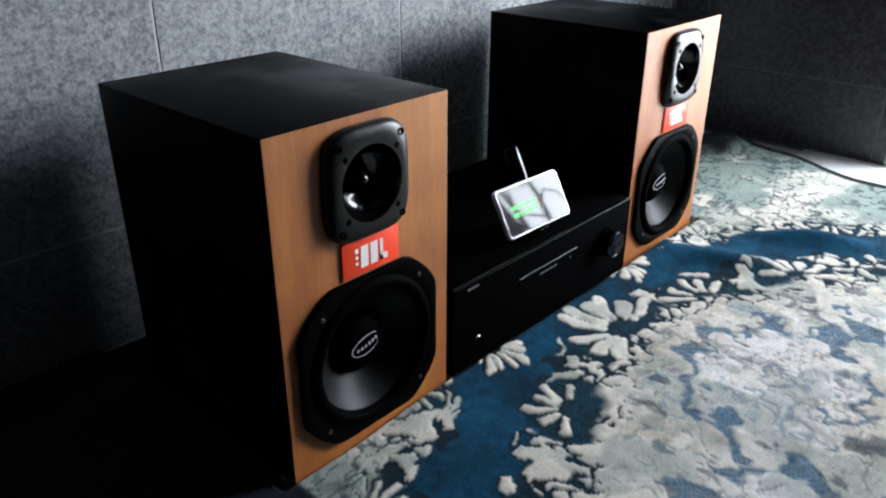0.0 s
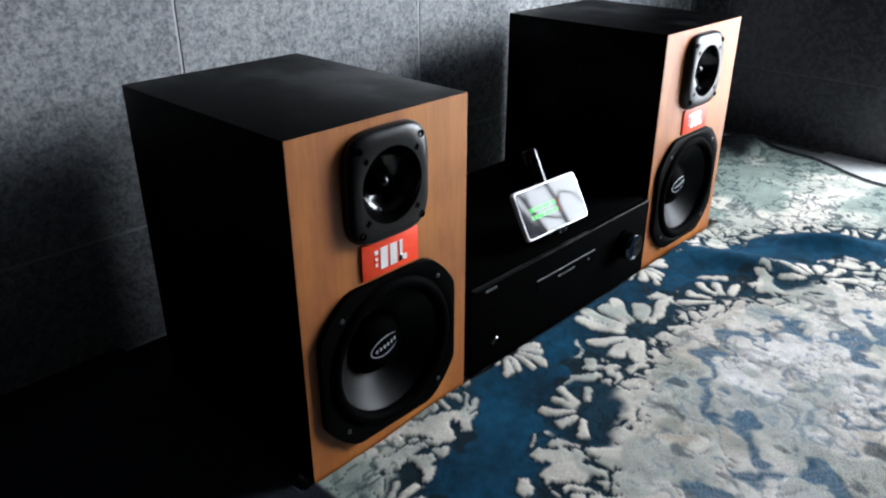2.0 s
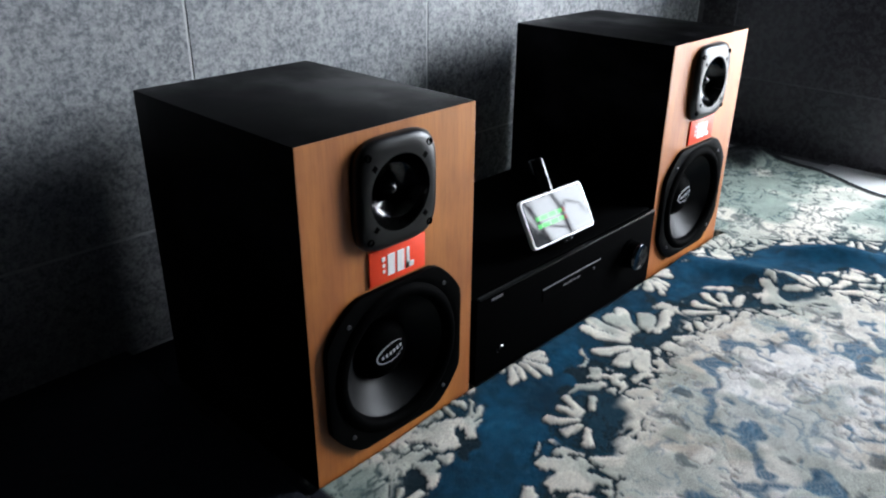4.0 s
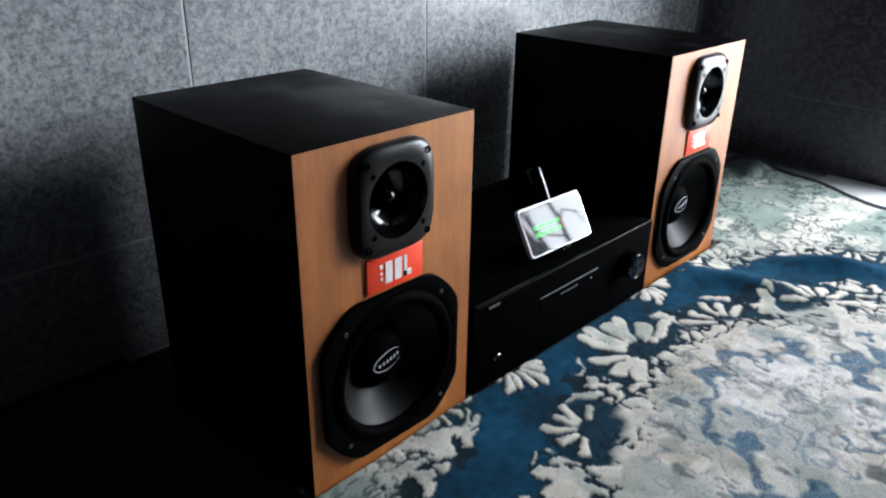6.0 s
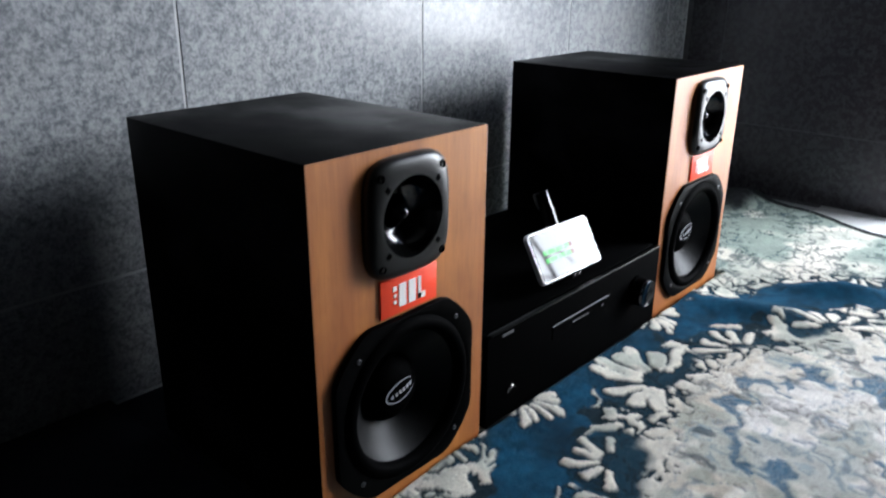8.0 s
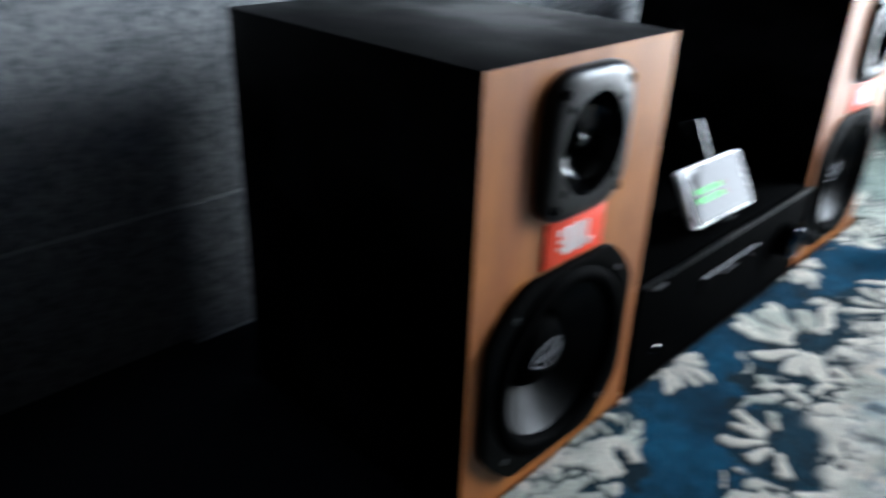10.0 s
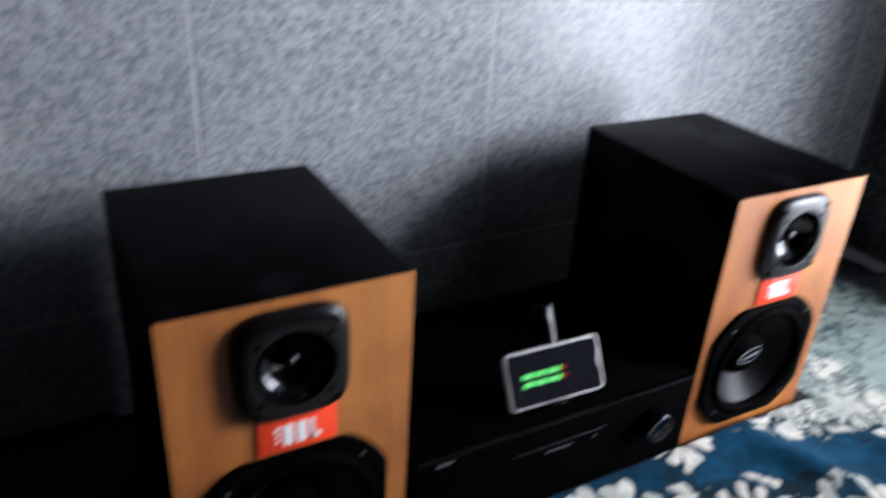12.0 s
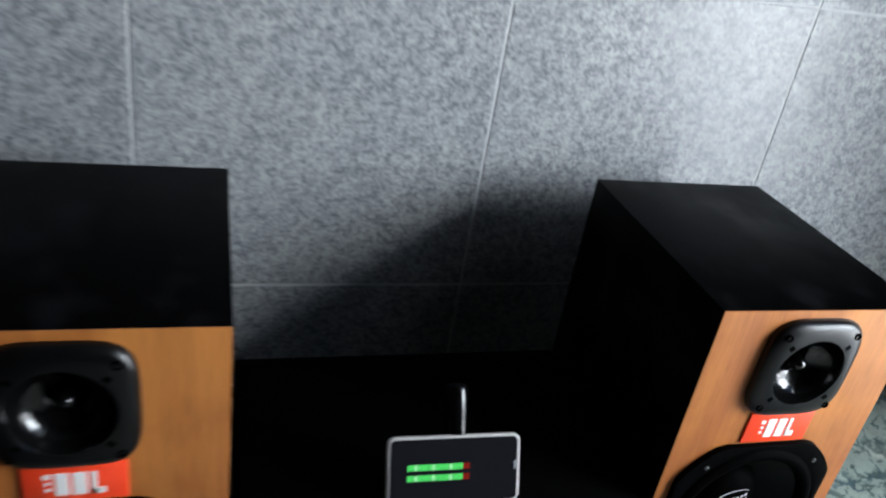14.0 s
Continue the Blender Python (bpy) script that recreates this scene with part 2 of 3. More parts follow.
wall_back = slab("wall_back", LEFT_X - 0.15, RIGHT_X + 0.15, WALL_Y + 0.0006, WALL_Y + 0.16, -0.1, TOP, GROUT, "wall clad in grey stone tiles with pale joints", "wall")
right_bm = box(RIGHT_X + 0.0006, RIGHT_X + 0.15, DOOR[1], WALL_Y + 0.003, -0.1, TOP)
add_box(right_bm, RIGHT_X + 0.0006, RIGHT_X + 0.15, FRONT_Y, DOOR[0], -0.1, TOP)
add_box(right_bm, RIGHT_X + 0.0006, RIGHT_X + 0.15, DOOR[0], DOOR[1], DOOR[2], TOP)
wall_right = tagged(link("wall_right", right_bm, GROUT_SHADED), "stone-tiled wall, shade put into its dark colour, with an open doorway", "wall", "", "structure")
slab("wall_left", LEFT_X - 0.15, LEFT_X, FRONT_Y, WALL_Y, -0.1, TOP, WALL_DARKENED, "plain unseen wall of the room, darkened to cut bounced light", "wall")
slab("wall_front", LEFT_X - 0.15, RIGHT_X + 0.15, FRONT_Y - 0.15, FRONT_Y, -0.1, TOP, WALL_DARKENED, "plain unseen wall behind the camera, darkened to cut bounced light", "wall")
slab("ceiling", LEFT_X - 0.15, RIGHT_X + 0.15, FRONT_Y - 0.15, WALL_Y + 0.16, TOP, TOP + 0.12, PLASTER, "plain unseen plaster ceiling, darkened to cut bounced light", "ceiling")
floor = slab("floor", LEFT_X - 0.15, 6.0, FRONT_Y - 0.15, WALL_Y + 0.16, -0.12, -0.006, GROUT, "white tiled floor with pale joints, tiles darkened for shade away from the doorway", "floor")

jamb = box(RIGHT_X - 0.004, RIGHT_X + 0.16, DOOR[1] - 0.022, DOOR[1], -0.006, DOOR[2], 0.002, 1)
add_box(jamb, RIGHT_X - 0.004, RIGHT_X + 0.16, DOOR[0], DOOR[0] + 0.022, -0.006, DOOR[2], bevel=0.002, seg=1)
add_box(jamb, RIGHT_X - 0.004, RIGHT_X + 0.16, DOOR[0] + 0.022, DOOR[1] - 0.022, DOOR[2] - 0.022, DOOR[2], bevel=0.002, seg=1)
PAINT, nt, b = material("white_paint", 0.4, 0.0, (0.78, 0.78, 0.77))
nt.links.new(ramp(nt, noise_tex(nt, coords(nt), 30, 5), [(0.3, (0.72, 0.72, 0.71)), (0.7, (0.80, 0.80, 0.79))]), b.inputs["Base Color"])
tagged(link("door_1", jamb, PAINT), "white painted lining of the open doorway", "door frame", "", "structure")

# ---- speaker boxes ----
SW, SD, SH = 0.25, 0.3121, 0.402


def holed_board(x0, x1, z0, z1, depth, holes):
    """A board in the xz plane with round holes through it."""
    bm = bmesh.new()
    loops = [[(x0, 0, z0), (x1, 0, z0), (x1, 0, z1), (x0, 0, z1)]] + [circle(cx, cz, 0, r, 40) for cx, cz, r in holes]
    edges = []
    for lp in loops:
        vs = [bm.verts.new(p) for p in lp]
        edges += [bm.edges.new((a, b)) for a, b in zip(vs, vs[1:] + vs[:1])]
    bmesh.ops.triangle_fill(bm, edges=edges, use_beauty=True, use_dissolve=False)
    ex = bmesh.ops.extrude_face_region(bm, geom=bm.faces[:])
    bmesh.ops.translate(bm, verts=[g for g in ex["geom"] if isinstance(g, bmesh.types.BMVert)], vec=(0, depth, 0))
    bmesh.ops.recalc_face_normals(bm, faces=bm.faces[:])
    return bm


def speaker(m, label):
    sp = thing("bookshelf_speaker", m, label, "speaker", "pair of speakers")
    bm = box(0, SW, 0.0013, SD, 0, SH, 0.0010)
    bmesh.ops.delete(bm, geom=[f for f in bm.faces if f.normal.y < -0.9], context="FACES")
    part("body", bm, VINYL, sp, "black vinyl-covered box")
    part("front_board", holed_board(0.0003, SW - 0.0003, 0.0003, SH - 0.0003, 0.0014, ((0.1210, 0.3305, 0.043), (0.1200, 0.1232, 0.094))), WOOD, sp, "wood-grain veneered front board", 30)

    # tweeter: bulging square flange, round horn, bullet in its throat
    cx, cz = 0.1212, 0.3305
    flange = [squircle(cx, cz, y, r, p, tall=h) for y, r, p, h in ((0.0, 0.0582, 4.2, 1.066), (-0.004, 0.0582, 4.2, 1.066), (-0.0078, 0.0567, 4.2, 1.066), (-0.0108, 0.0540, 3.9, 1.06), (-0.0126, 0.0490, 3.0, 1.05), (-0.0132, 0.0450, 2.5, 1.03))]
    flange += [circle(cx, cz, -0.0130, 0.0420)]
    tw = part("tweeter", rings(flange), FLANGE, sp, "glossy black horn tweeter", 40)
    horn = [circle(cx, cz, y, r) for y, r in ((-0.0130, 0.0420), (-0.0118, 0.0413), (-0.0060, 0.0400), (0.0000, 0.0376), (0.0050, 0.0340), (0.0090, 0.0302), (0.0118, 0.0245), (0.0136, 0.0190), (0.0160, 0.0160), (0.0300, 0.0140))]
    part("horn", rings(horn, False, True), HORN, tw, "", 60)
    bullet = [circle(cx, cz, y, r, 32) for y, r in ((0.034, 0.0090), (0.016, 0.0090), (0.006, 0.0084), (0.001, 0.0066), (-0.0016, 0.0040), (-0.0026, 0.0010))]
    part("bullet", rings(bullet, False, True), HORN, tw, "", 60)
    for sx in (-1, 1):
        for sz in (-1, 1):
            x, z = cx + sx * 0.0425, cz + sz * 0.0455
            part("screw", rings([circle(x, z, y, r, 16) for y, r in ((-0.0090, 0.0040), (-0.0128, 0.0040), (-0.0130, 0.0032), (-0.0112, 0.0026), (-0.0108, 0.0010))], False, True), RUBBER, tw, "", 40)
            bm = box(-0.0030, 0.0030, -0.0135, -0.011, -0.0032, 0.0032, 0.0004, 1)
            bmesh.ops.rotate(bm, verts=bm.verts[:], cent=(0, 0, 0), matrix=Matrix.Rotation(radians(45 * sx * sz), 3, "Y"))
            bmesh.ops.translate(bm, verts=bm.verts[:], vec=(cx + sx * 0.0350, 0, cz + sz * 0.0330))
            part("notch_plug", bm, RUBBER, tw)

    # woofer: clipped round frame, roll surround, cone, dust cap with an oval badge
    wx, wz = 0.1205, 0.1232
    frame_loops = [clipped_circle(wx, wz, y, r, h) for y, r, h in ((0, 0.1158, 0.1035), (-0.0045, 0.1158, 0.1035), (-0.0066, 0.1152, 0.1030), (-0.0070, 0.1115, 0.1010))]
    frame_loops += [circle(wx, wz, -0.0070, 0.0960), circle(wx, wz, -0.0058, 0.0935)]
    wo = part("woofer", rings(frame_loops), SATIN_BLACK, sp, "black woofer with a clipped round frame", 35)
    roll = [circle(wx, wz, y, r) for y, r in ((-0.0058, 0.0935), (-0.0085, 0.0915), (-0.0108, 0.0875), (-0.0112, 0.0840), (-0.0098, 0.0800), (-0.0060, 0.0770), (-0.0010, 0.0755))]
    part("surround", rings(roll), RUBBER, wo, "black rubber roll surround", 60)
    cone = [circle(wx, wz, y, r) for y, r in ((-0.0010, 0.0755), (0.0010, 0.0740), (0.0120, 0.0600), (0.0225, 0.0470), (0.0280, 0.0395))]
    part("cone", rings(cone), CONE, wo, "dark grey coated cone", 60)
    cap = [circle(wx, wz, y, r) for y, r in ((0.0285, 0.0400), (0.0225, 0.0380), (0.0165, 0.0330), (0.0118, 0.0250), (0.0088, 0.0150), (0.0078, 0.0060), (0.0076, 0.0008))]
    cap_ob = part("dust_cap", rings(cap, False, True), RUBBER, wo, "domed black dust cap", 60)
    # badge: open oval ring with a short bar across, no lettering
    bm = bmesh.new()
    n, prev = 40, None
    for i in range(n + 1):
        a = radians(28 + 300 * i / n)
        taper = 0.0002 + 0.00065 * math.sin(math.pi * i / n) ** 0.7
        ring = []
        for r in (-taper, taper):
            x, z = (0.0215 + r) * math.cos(a), (0.0115 + r) * math.sin(a)
            x, z = x * 0.97 - z * 0.24, x * 0.24 + z * 0.97
            d = math.hypot(x, z)
            ring.append(bm.verts.new((wx + x, 0.0066 + 5.2 * d * d, wz + 0.003 + z)))
        if prev:
            bm.faces.new((prev[0], ring[0], ring[1], prev[1]))
        prev = ring
    part("badge", bm, SILVER, cap_ob, "silver oval badge", 60)
    bm = bmesh.new()
    for k in range(6):
        u = -0.0155 + k * 0.0057
        c, s = 0.97, 0.24
        for px0, px1, pz0, pz1 in ((u, u + 0.0030, -0.0021, 0.0021),):
            q = []
            for x, z in ((px0, pz0), (px1, pz0), (px1 + 0.0008, pz1), (px0 + 0.0008, pz1)):
                X, Z = x * c - z * s, x * s + z * c
                q.append(bm.verts.new((wx + X, 0.0064 + 5.2 * (X * X + Z * Z), wz + 0.003 + Z)))
            bm.faces.new(q)
    part("badge_bar", bm, SILVER, cap_ob, "silver bars on the badge", 60)
    for k in range(4):
        a = radians(45 + 90 * k)
        x, z = wx + 0.1025 * math.cos(a), wz + 0.1025 * math.sin(a)
        part("screw", rings([circle(x, z, y, r, 16) for y, r in ((-0.006, 0.0030), (-0.0080, 0.0028), (-0.0084, 0.0018), (-0.0074, 0.0012), (-0.0072, 0.0004))], False, True), STEEL, wo, "", 40)

    # red maker's plate with plain white shapes
    plate = part("name_plate", box(0.0830, 0.1660, -0.0028, 0.0, 0.2262, 0.2680, 0.0006), RED, sp, "orange-red plate with white block shapes")
    for x0, x1, z0, z1 in ((0.1085, 0.1195, 0.2335, 0.2590), (0.1225, 0.1335, 0.2335, 0.2590), (0.1365, 0.1480, 0.2335, 0.2405), (0.1365, 0.1415, 0.2335, 0.2590), (0.1010, 0.1050, 0.2385, 0.2425), (0.1010, 0.1050, 0.2455, 0.2495), (0.1000, 0.1055, 0.2525, 0.2580)):
        part("white_block", box(x0, x1, -0.0034, -0.0022, z0, z1, 0.0004, 1), WHITE, plate)
    return sp


speaker(pose(0, 0, 0.004), "black bookshelf speaker with wood-grain front standing on the carpet")
speaker(pose(0.717, 0.009, 0.004, 0, 0, -0.6), "black bookshelf speaker with pale-lit wood-grain front beside the amplifier")

# ---- amplifier between them ----
AX0, AX1, AD = 0.262, 0.706, 0.30
amp = thing("amplifier", pose(0, 0, 0), "wide black stereo amplifier standing on the carpet", "amplifier")
part("case", box(AX0, AX1, 0.012, AD, 0.012, 0.1440, 0.002), AMP_BLACK, amp, "black metal case")
part("front_panel", box(AX0, AX1, 0.0, 0.0118, 0.014, 0.1420, 0.0016), AMP_BLACK, amp, "black front panel")
part("top_trim", box(AX0 + 0.004, AX1 - 0.004, -0.0022, 0.004, 0.1424, 0.1454, 0.001), AMP_TRIM, amp, "thin polished edge")
part("tray_line", box(0.401, 0.547, -0.0022, 0.0, 0.1070, 0.1090, 0.0006, 1), AMP_TRIM, amp, "thin polished tray edge")
part("tray", box(0.403, 0.545, -0.0012, 0.0, 0.0880, 0.1058, 0.0006, 1), AMP_BLACK, amp, "black drawer front")
for x0, x1, z0, z1 in ((0.452, 0.462, 0.0965, 0.0995), (0.464, 0.474, 0.0965, 0.0995), (0.476, 0.484, 0.0965, 0.0995), (0.4865, 0.494, 0.0965, 0.0995), (0.529, 0.5325, 0.0960, 0.0995)):
    part("print_bar", box(x0, x1, -0.0017, -0.0010, z0, z1), GREY_PRINT, amp)
for x0, x1 in ((0.291, 0.2975), (0.2985, 0.305), (0.306, 0.3135)):
    part("print_bar", box(x0, x1, -0.0006, 0.0002, 0.1333, 0.1370), GREY_PRINT, amp)
kx, kz = 0.6320, 0.0890
knob = part("knob", rings([circle(kx, kz, y, r, 40) for y, r in ((0.0, 0.0240), (-0.004, 0.0240), (-0.0045, 0.0222), (-0.019, 0.0216), (-0.0212, 0.0205))], False, False), AMP_BLACK, amp, "round volume knob", 40)
part("knob_ring", rings([circle(kx, kz, y, r, 40) for y, r in ((-0.0190, 0.0226), (-0.0215, 0.0224), (-0.0232, 0.0208), (-0.0226, 0.0190))]), DARK_CHROME, knob, "polished knob ring", 40)
part("knob_face", rings([circle(kx, kz, y, r, 40) for y, r in ((-0.0226, 0.0190), (-0.0216, 0.0170), (-0.0205, 0.0010))], False, True), DARK_CHROME, knob, "", 40)
jack = part("jack_socket", rings([circle(0.308, 0.053, y, r, 24) for y, r in ((0.0, 0.0042), (-0.0020, 0.0040), (-0.0024, 0.0032), (-0.001, 0.0024), (0.003, 0.0022))], False, True), DARK_CHROME, amp, "small metal socket", 40)
# the socket's white glint, made as a small glowing dot
part("indicator_lamp", rings([circle(0.3165, 0.055, y, r, 12) for y, r in ((0.0, 0.0016), (-0.0012, 0.0015), (-0.0018, 0.0006))], False, True), GLINT_ON, amp, "tiny glowing dot for the glint on the socket", 40)
for x in (AX0 + 0.04, AX1 - 0.04):
    for y in (0.04, AD - 0.04):
        part("foot", rings([[(x + r * math.cos(k * math.pi / 10), y + r * math.sin(k * math.pi / 10), z) for k in range(20)] for z, r in ((0.002, 0.015), (0.0125, 0.017))], True, True), RUBBER, amp)

# ---- phone on a stand, on the amplifier ----
# local frame of the phone: u across, v up the screen, w out of the glass
LEAN_BACK = 29.5
PH = pose(0.4812, 0.0365, 0.1905, 90 - LEAN_BACK, 0, 0) @ pose(0, 0, 0, 0, 0, -1.3)
phone = thing("phone", PH, "black-screened phone with pale silver rim showing green level bars", "phone")


def plate(w, h, r, z0, z1, bevel=0.0008, n=6):
    pts = []
    for cx, cy, a0 in ((w - r, h - r, 0), (-w + r, h - r, 90), (-w + r, -h + r, 180), (w - r, -h + r, 270)):
        for k in range(n + 1):
            a = radians(a0 + 90 * k / n)
            pts.append((cx, cy, math.cos(a), math.sin(a)))
    lp = lambda rr, z: [(cx + rr * c, cy + rr * s, z) for cx, cy, c, s in pts]
    return rings([lp(r - bevel, z0), lp(r, z0 + bevel), lp(r, z1 - bevel), lp(r - bevel, z1)], True, True)


HW, HH = 0.0735, 0.0362
part("frame", plate(HW, HH, 0.008, -0.0085, -0.0002, 0.0016), PHONE_RIM, phone, "pale silver frame")
screen = part("screen", plate(HW - 0.0032, HH - 0.0026, 0.0055, -0.0012, 0.0006, 0.0003), GLASS_BLACK, phone, "black glass screen")
part("earpiece", plate(0.0009, 0.0050, 0.0008, 0.0004, 0.0010, 0.0002, 3), SILVER, screen).location = (HW - 0.0062, 0.003, 0)
SEG = 18
for row, v0 in enumerate((-0.0068, 0.0042)):
    for k in range(SEG):
        u0 = -0.0520 + k * 0.0038
        mat = RED_ON if k >= 16 else (GREEN_PALE if k % 5 == 2 else GREEN_ON)
        bm = box(u0, u0 + 0.0031, v0 - 0.0032, v0 + 0.0032, 0.0006, 0.0008)
        part("level_segment", bm, mat, screen, "", None)

stand = thing("phone_stand", pose(0.4790, 0.0365, 0.1454), "black phone stand with glossy tube on the amplifier", "phone stand")
lean = math.tan(radians(LEAN_BACK - 3.5))
tz = lambda z: (0.007, 0.0185 + (z - 0.047) * lean, z)
part("tube", tube([tz(0.003), tz(0.02), tz(0.09), tz(0.1145), tz(0.1165)], [0.0115, 0.0120, 0.0120, 0.0120, 0.0105], 24), GLOSS_BLACK, stand, "glossy black tube", 40)
base = rings([[(0.012 + r * math.cos(k * math.pi / 20), 0.020 + r * 0.8 * math.sin(k * math.pi / 20), z) for k in range(40)] for z, r in ((0.0, 0.036), (0.004, 0.036), (0.006, 0.033), (0.007, 0.012))], True, True)
part("base", base, SATIN_BLACK, stand, "flat black base", 40)
clip = box(-0.016, 0.010, -0.0215, -0.0050, 0.010, 0.0135, 0.001)
add_box(clip, -0.016, 0.010, -0.0245, -0.0212, 0.010, 0.0180, 0.001)
part("clip", clip, SATIN_BLACK, stand, "small lower clip")
part("arm", box(-0.010, 0.006, -0.0080, 0.012, 0.0035, 0.0110, 0.001), SATIN_BLACK, stand)
for u in (-0.009, 0.003):
    part("rivet", rings([circle(u, 0.0145, y, r, 12) for y, r in ((-0.0243, 0.0016), (-0.0252, 0.0014), (-0.0255, 0.0005))], False, True), CHROME, stand)

# ---- carpet: carved pile, blue band round a cream medallion ----
CX0, CX1, CY0, CY1, STEP = -0.55, 1.60, -1.60, 0.424, 0.0032
nx, ny = int((CX1 - CX0) / STEP) + 1, int((CY1 - CY0) / STEP) + 1
gx, gy = np.meshgrid(np.linspace(CX0, CX1, nx), np.linspace(CY0, CY1, ny), indexing="ij")
rng = np.random.RandomState(7)


def value_noise(x, y, cell, seed):
    r = np.random.RandomState(seed).rand(256, 256)
    u, v = x / cell + 100, y / cell + 100
    i, j = np.floor(u).astype(int), np.floor(v).astype(int)
    f, g = u - i, v - j
    f, g = f * f * (3 - 2 * f), g * g * (3 - 2 * g)
    at = lambda a, b: r[a % 256, b % 256]
    return (at(i, j) * (1 - f) + at(i + 1, j) * f) * (1 - g) + (at(i, j + 1) * (1 - f) + at(i + 1, j + 1) * f) * g


def fbm(x, y, cell, seed):
    return (value_noise(x, y, cell, seed) + 0.5 * value_noise(x, y, cell / 2, seed + 1) + 0.25 * value_noise(x, y, cell / 4, seed + 2)) / 1.75


def cells(x, y, size, seed):
    """Distance to the border between jittered cells, in metres, and a number for each cell."""
    r = np.random.RandomState(seed).rand(128, 128, 3)
    u, v = x / size + 50, y / size + 50
    i, j = np.floor(u).astype(int), np.floor(v).astype(int)
    f1, f2, which = np.full(x.shape, 9.0), np.full(x.shape, 9.0), np.zeros(x.shape)
    for a in (-1, 0, 1):
        for b in (-1, 0, 1):
            c = r[(i + a) % 128, (j + b) % 128]
            d = np.hypot(i + a + 0.15 + 0.7 * c[..., 0] - u, j + b + 0.15 + 0.7 * c[..., 1] - v)
            near = d < f1
            f2 = np.where(near, f1, np.minimum(f2, d))
            which = np.where(near, c[..., 2], which)
            f1 = np.where(near, d, f1)
    return (f2 - f1) * size * 0.5, which


MX, MY, MR = 0.55, -0.655, 0.655
wob = 0.011
px = gx + wob * (fbm(gx, gy, 0.030, 11) - 0.5) * 2 + 0.0032 * (value_noise(gx, gy, 0.009, 12) - 0.5)
py = gy + wob * (fbm(gx, gy, 0.030, 21) - 0.5) * 2 + 0.0032 * (value_noise(gx, gy, 0.009, 22) - 0.5)
rad, ang = np.hypot(px - MX, py - MY), np.arctan2(py - MY, px - MX)
band = rad - MR + 0.010 * np.sin(7 * ang + 0.6) + 0.008 * np.sin(13 * ang)
sm = lambda a, b, t: np.clip((t - a) / (b - a), 0, 1) ** 2 * (3 - 2 * np.clip((t - a) / (b - a), 0, 1))

# fans of finger leaves on both edges of the band
fingers = np.full(gx.shape, 1.0)


def finger(x0, y0, x1, y1, r0, r1):
    m = 0.03
    i0, i1 = int((min(x0, x1) - m - CX0) / STEP), int((max(x0, x1) + m - CX0) / STEP) + 1
    j0, j1 = int((min(y0, y1) - m - CY0) / STEP), int((max(y0, y1) + m - CY0) / STEP) + 1
    if i1 < 1 or j1 < 1 or i0 >= nx or j0 >= ny:
        return
    sl = (slice(max(i0, 0), i1), slice(max(j0, 0), j1))
    dx, dy = x1 - x0, y1 - y0
    ux, uy = gx[sl] + 0.65 * (px[sl] - gx[sl]), gy[sl] + 0.65 * (py[sl] - gy[sl])
    t = np.clip(((ux - x0) * dx + (uy - y0) * dy) / (dx * dx + dy * dy), 0, 1)
    d = np.hypot(ux - x0 - t * dx, uy - y0 - t * dy) - (r0 + (r1 - r0) * t)
    fingers[sl] = np.minimum(fingers[sl], d)


fan_room = np.full(gx.shape, 1.0)


def fan(bx, by, turn, size, count=9, spread=26):
    global fan_room
    fan_room = np.minimum(fan_room, np.hypot(px - bx, py - by) - 0.068 * size)
    for j in range(count):
        s = turn + radians((j - (count - 1) / 2) * spread + 3 * rng.randn())
        l0, l1 = 0.022 * size, (0.047 + 0.017 * rng.rand()) * size
        finger(bx + l0 * math.cos(s), by + l0 * math.sin(s), bx + l1 * math.cos(s), by + l1 * math.sin(s), 0.0046 * size, (0.0068 + 0.0024 * rng.rand()) * size)


for k in range(17):
    a = radians(90 + 360 * (k + 0.22 * rng.rand()) / 17)
    r = MR - 0.118 + 0.010 * rng.randn()
    if k:
        fan(MX + r * math.cos(a), MY + r * math.sin(a), a + 0.5 * rng.randn(), 0.80 + 0.30 * rng.rand(), 6, 33)
for k in range(22):
    a = radians(82 + 360 * (k + 0.3 * rng.rand()) / 22)
    r = MR + 0.112 + 0.010 * rng.randn()
    fan(MX + r * math.cos(a), MY + r * math.sin(a), a + math.pi + 0.3 * rng.randn(), 0.62 + 0.22 * rng.rand(), 7, 30)
fan(0.540, -0.104, radians(106), 1.55, 9, 24)
fan(0.350, 0.004, radians(262), 0.80, 9, 24)
fan(0.705, 0.006, radians(270), 0.80, 9, 24)

wx2 = gx + 0.016 * (fbm(gx, gy, 0.028, 33) - 0.5) * 2
wy2 = gy + 0.016 * (fbm(gx, gy, 0.028, 43) - 0.5) * 2
inner, outer = sm(-0.120, -0.190, band), sm(0.060, 0.15, band)
fingers = fingers + 0.0030 * (value_noise(gx, gy, 0.013, 49) - 0.5) + 0.0020 * (value_noise(gx, gy, 0.007, 50) - 0.5)
finger_mask = sm(-0.0010, 0.0014, -fingers)
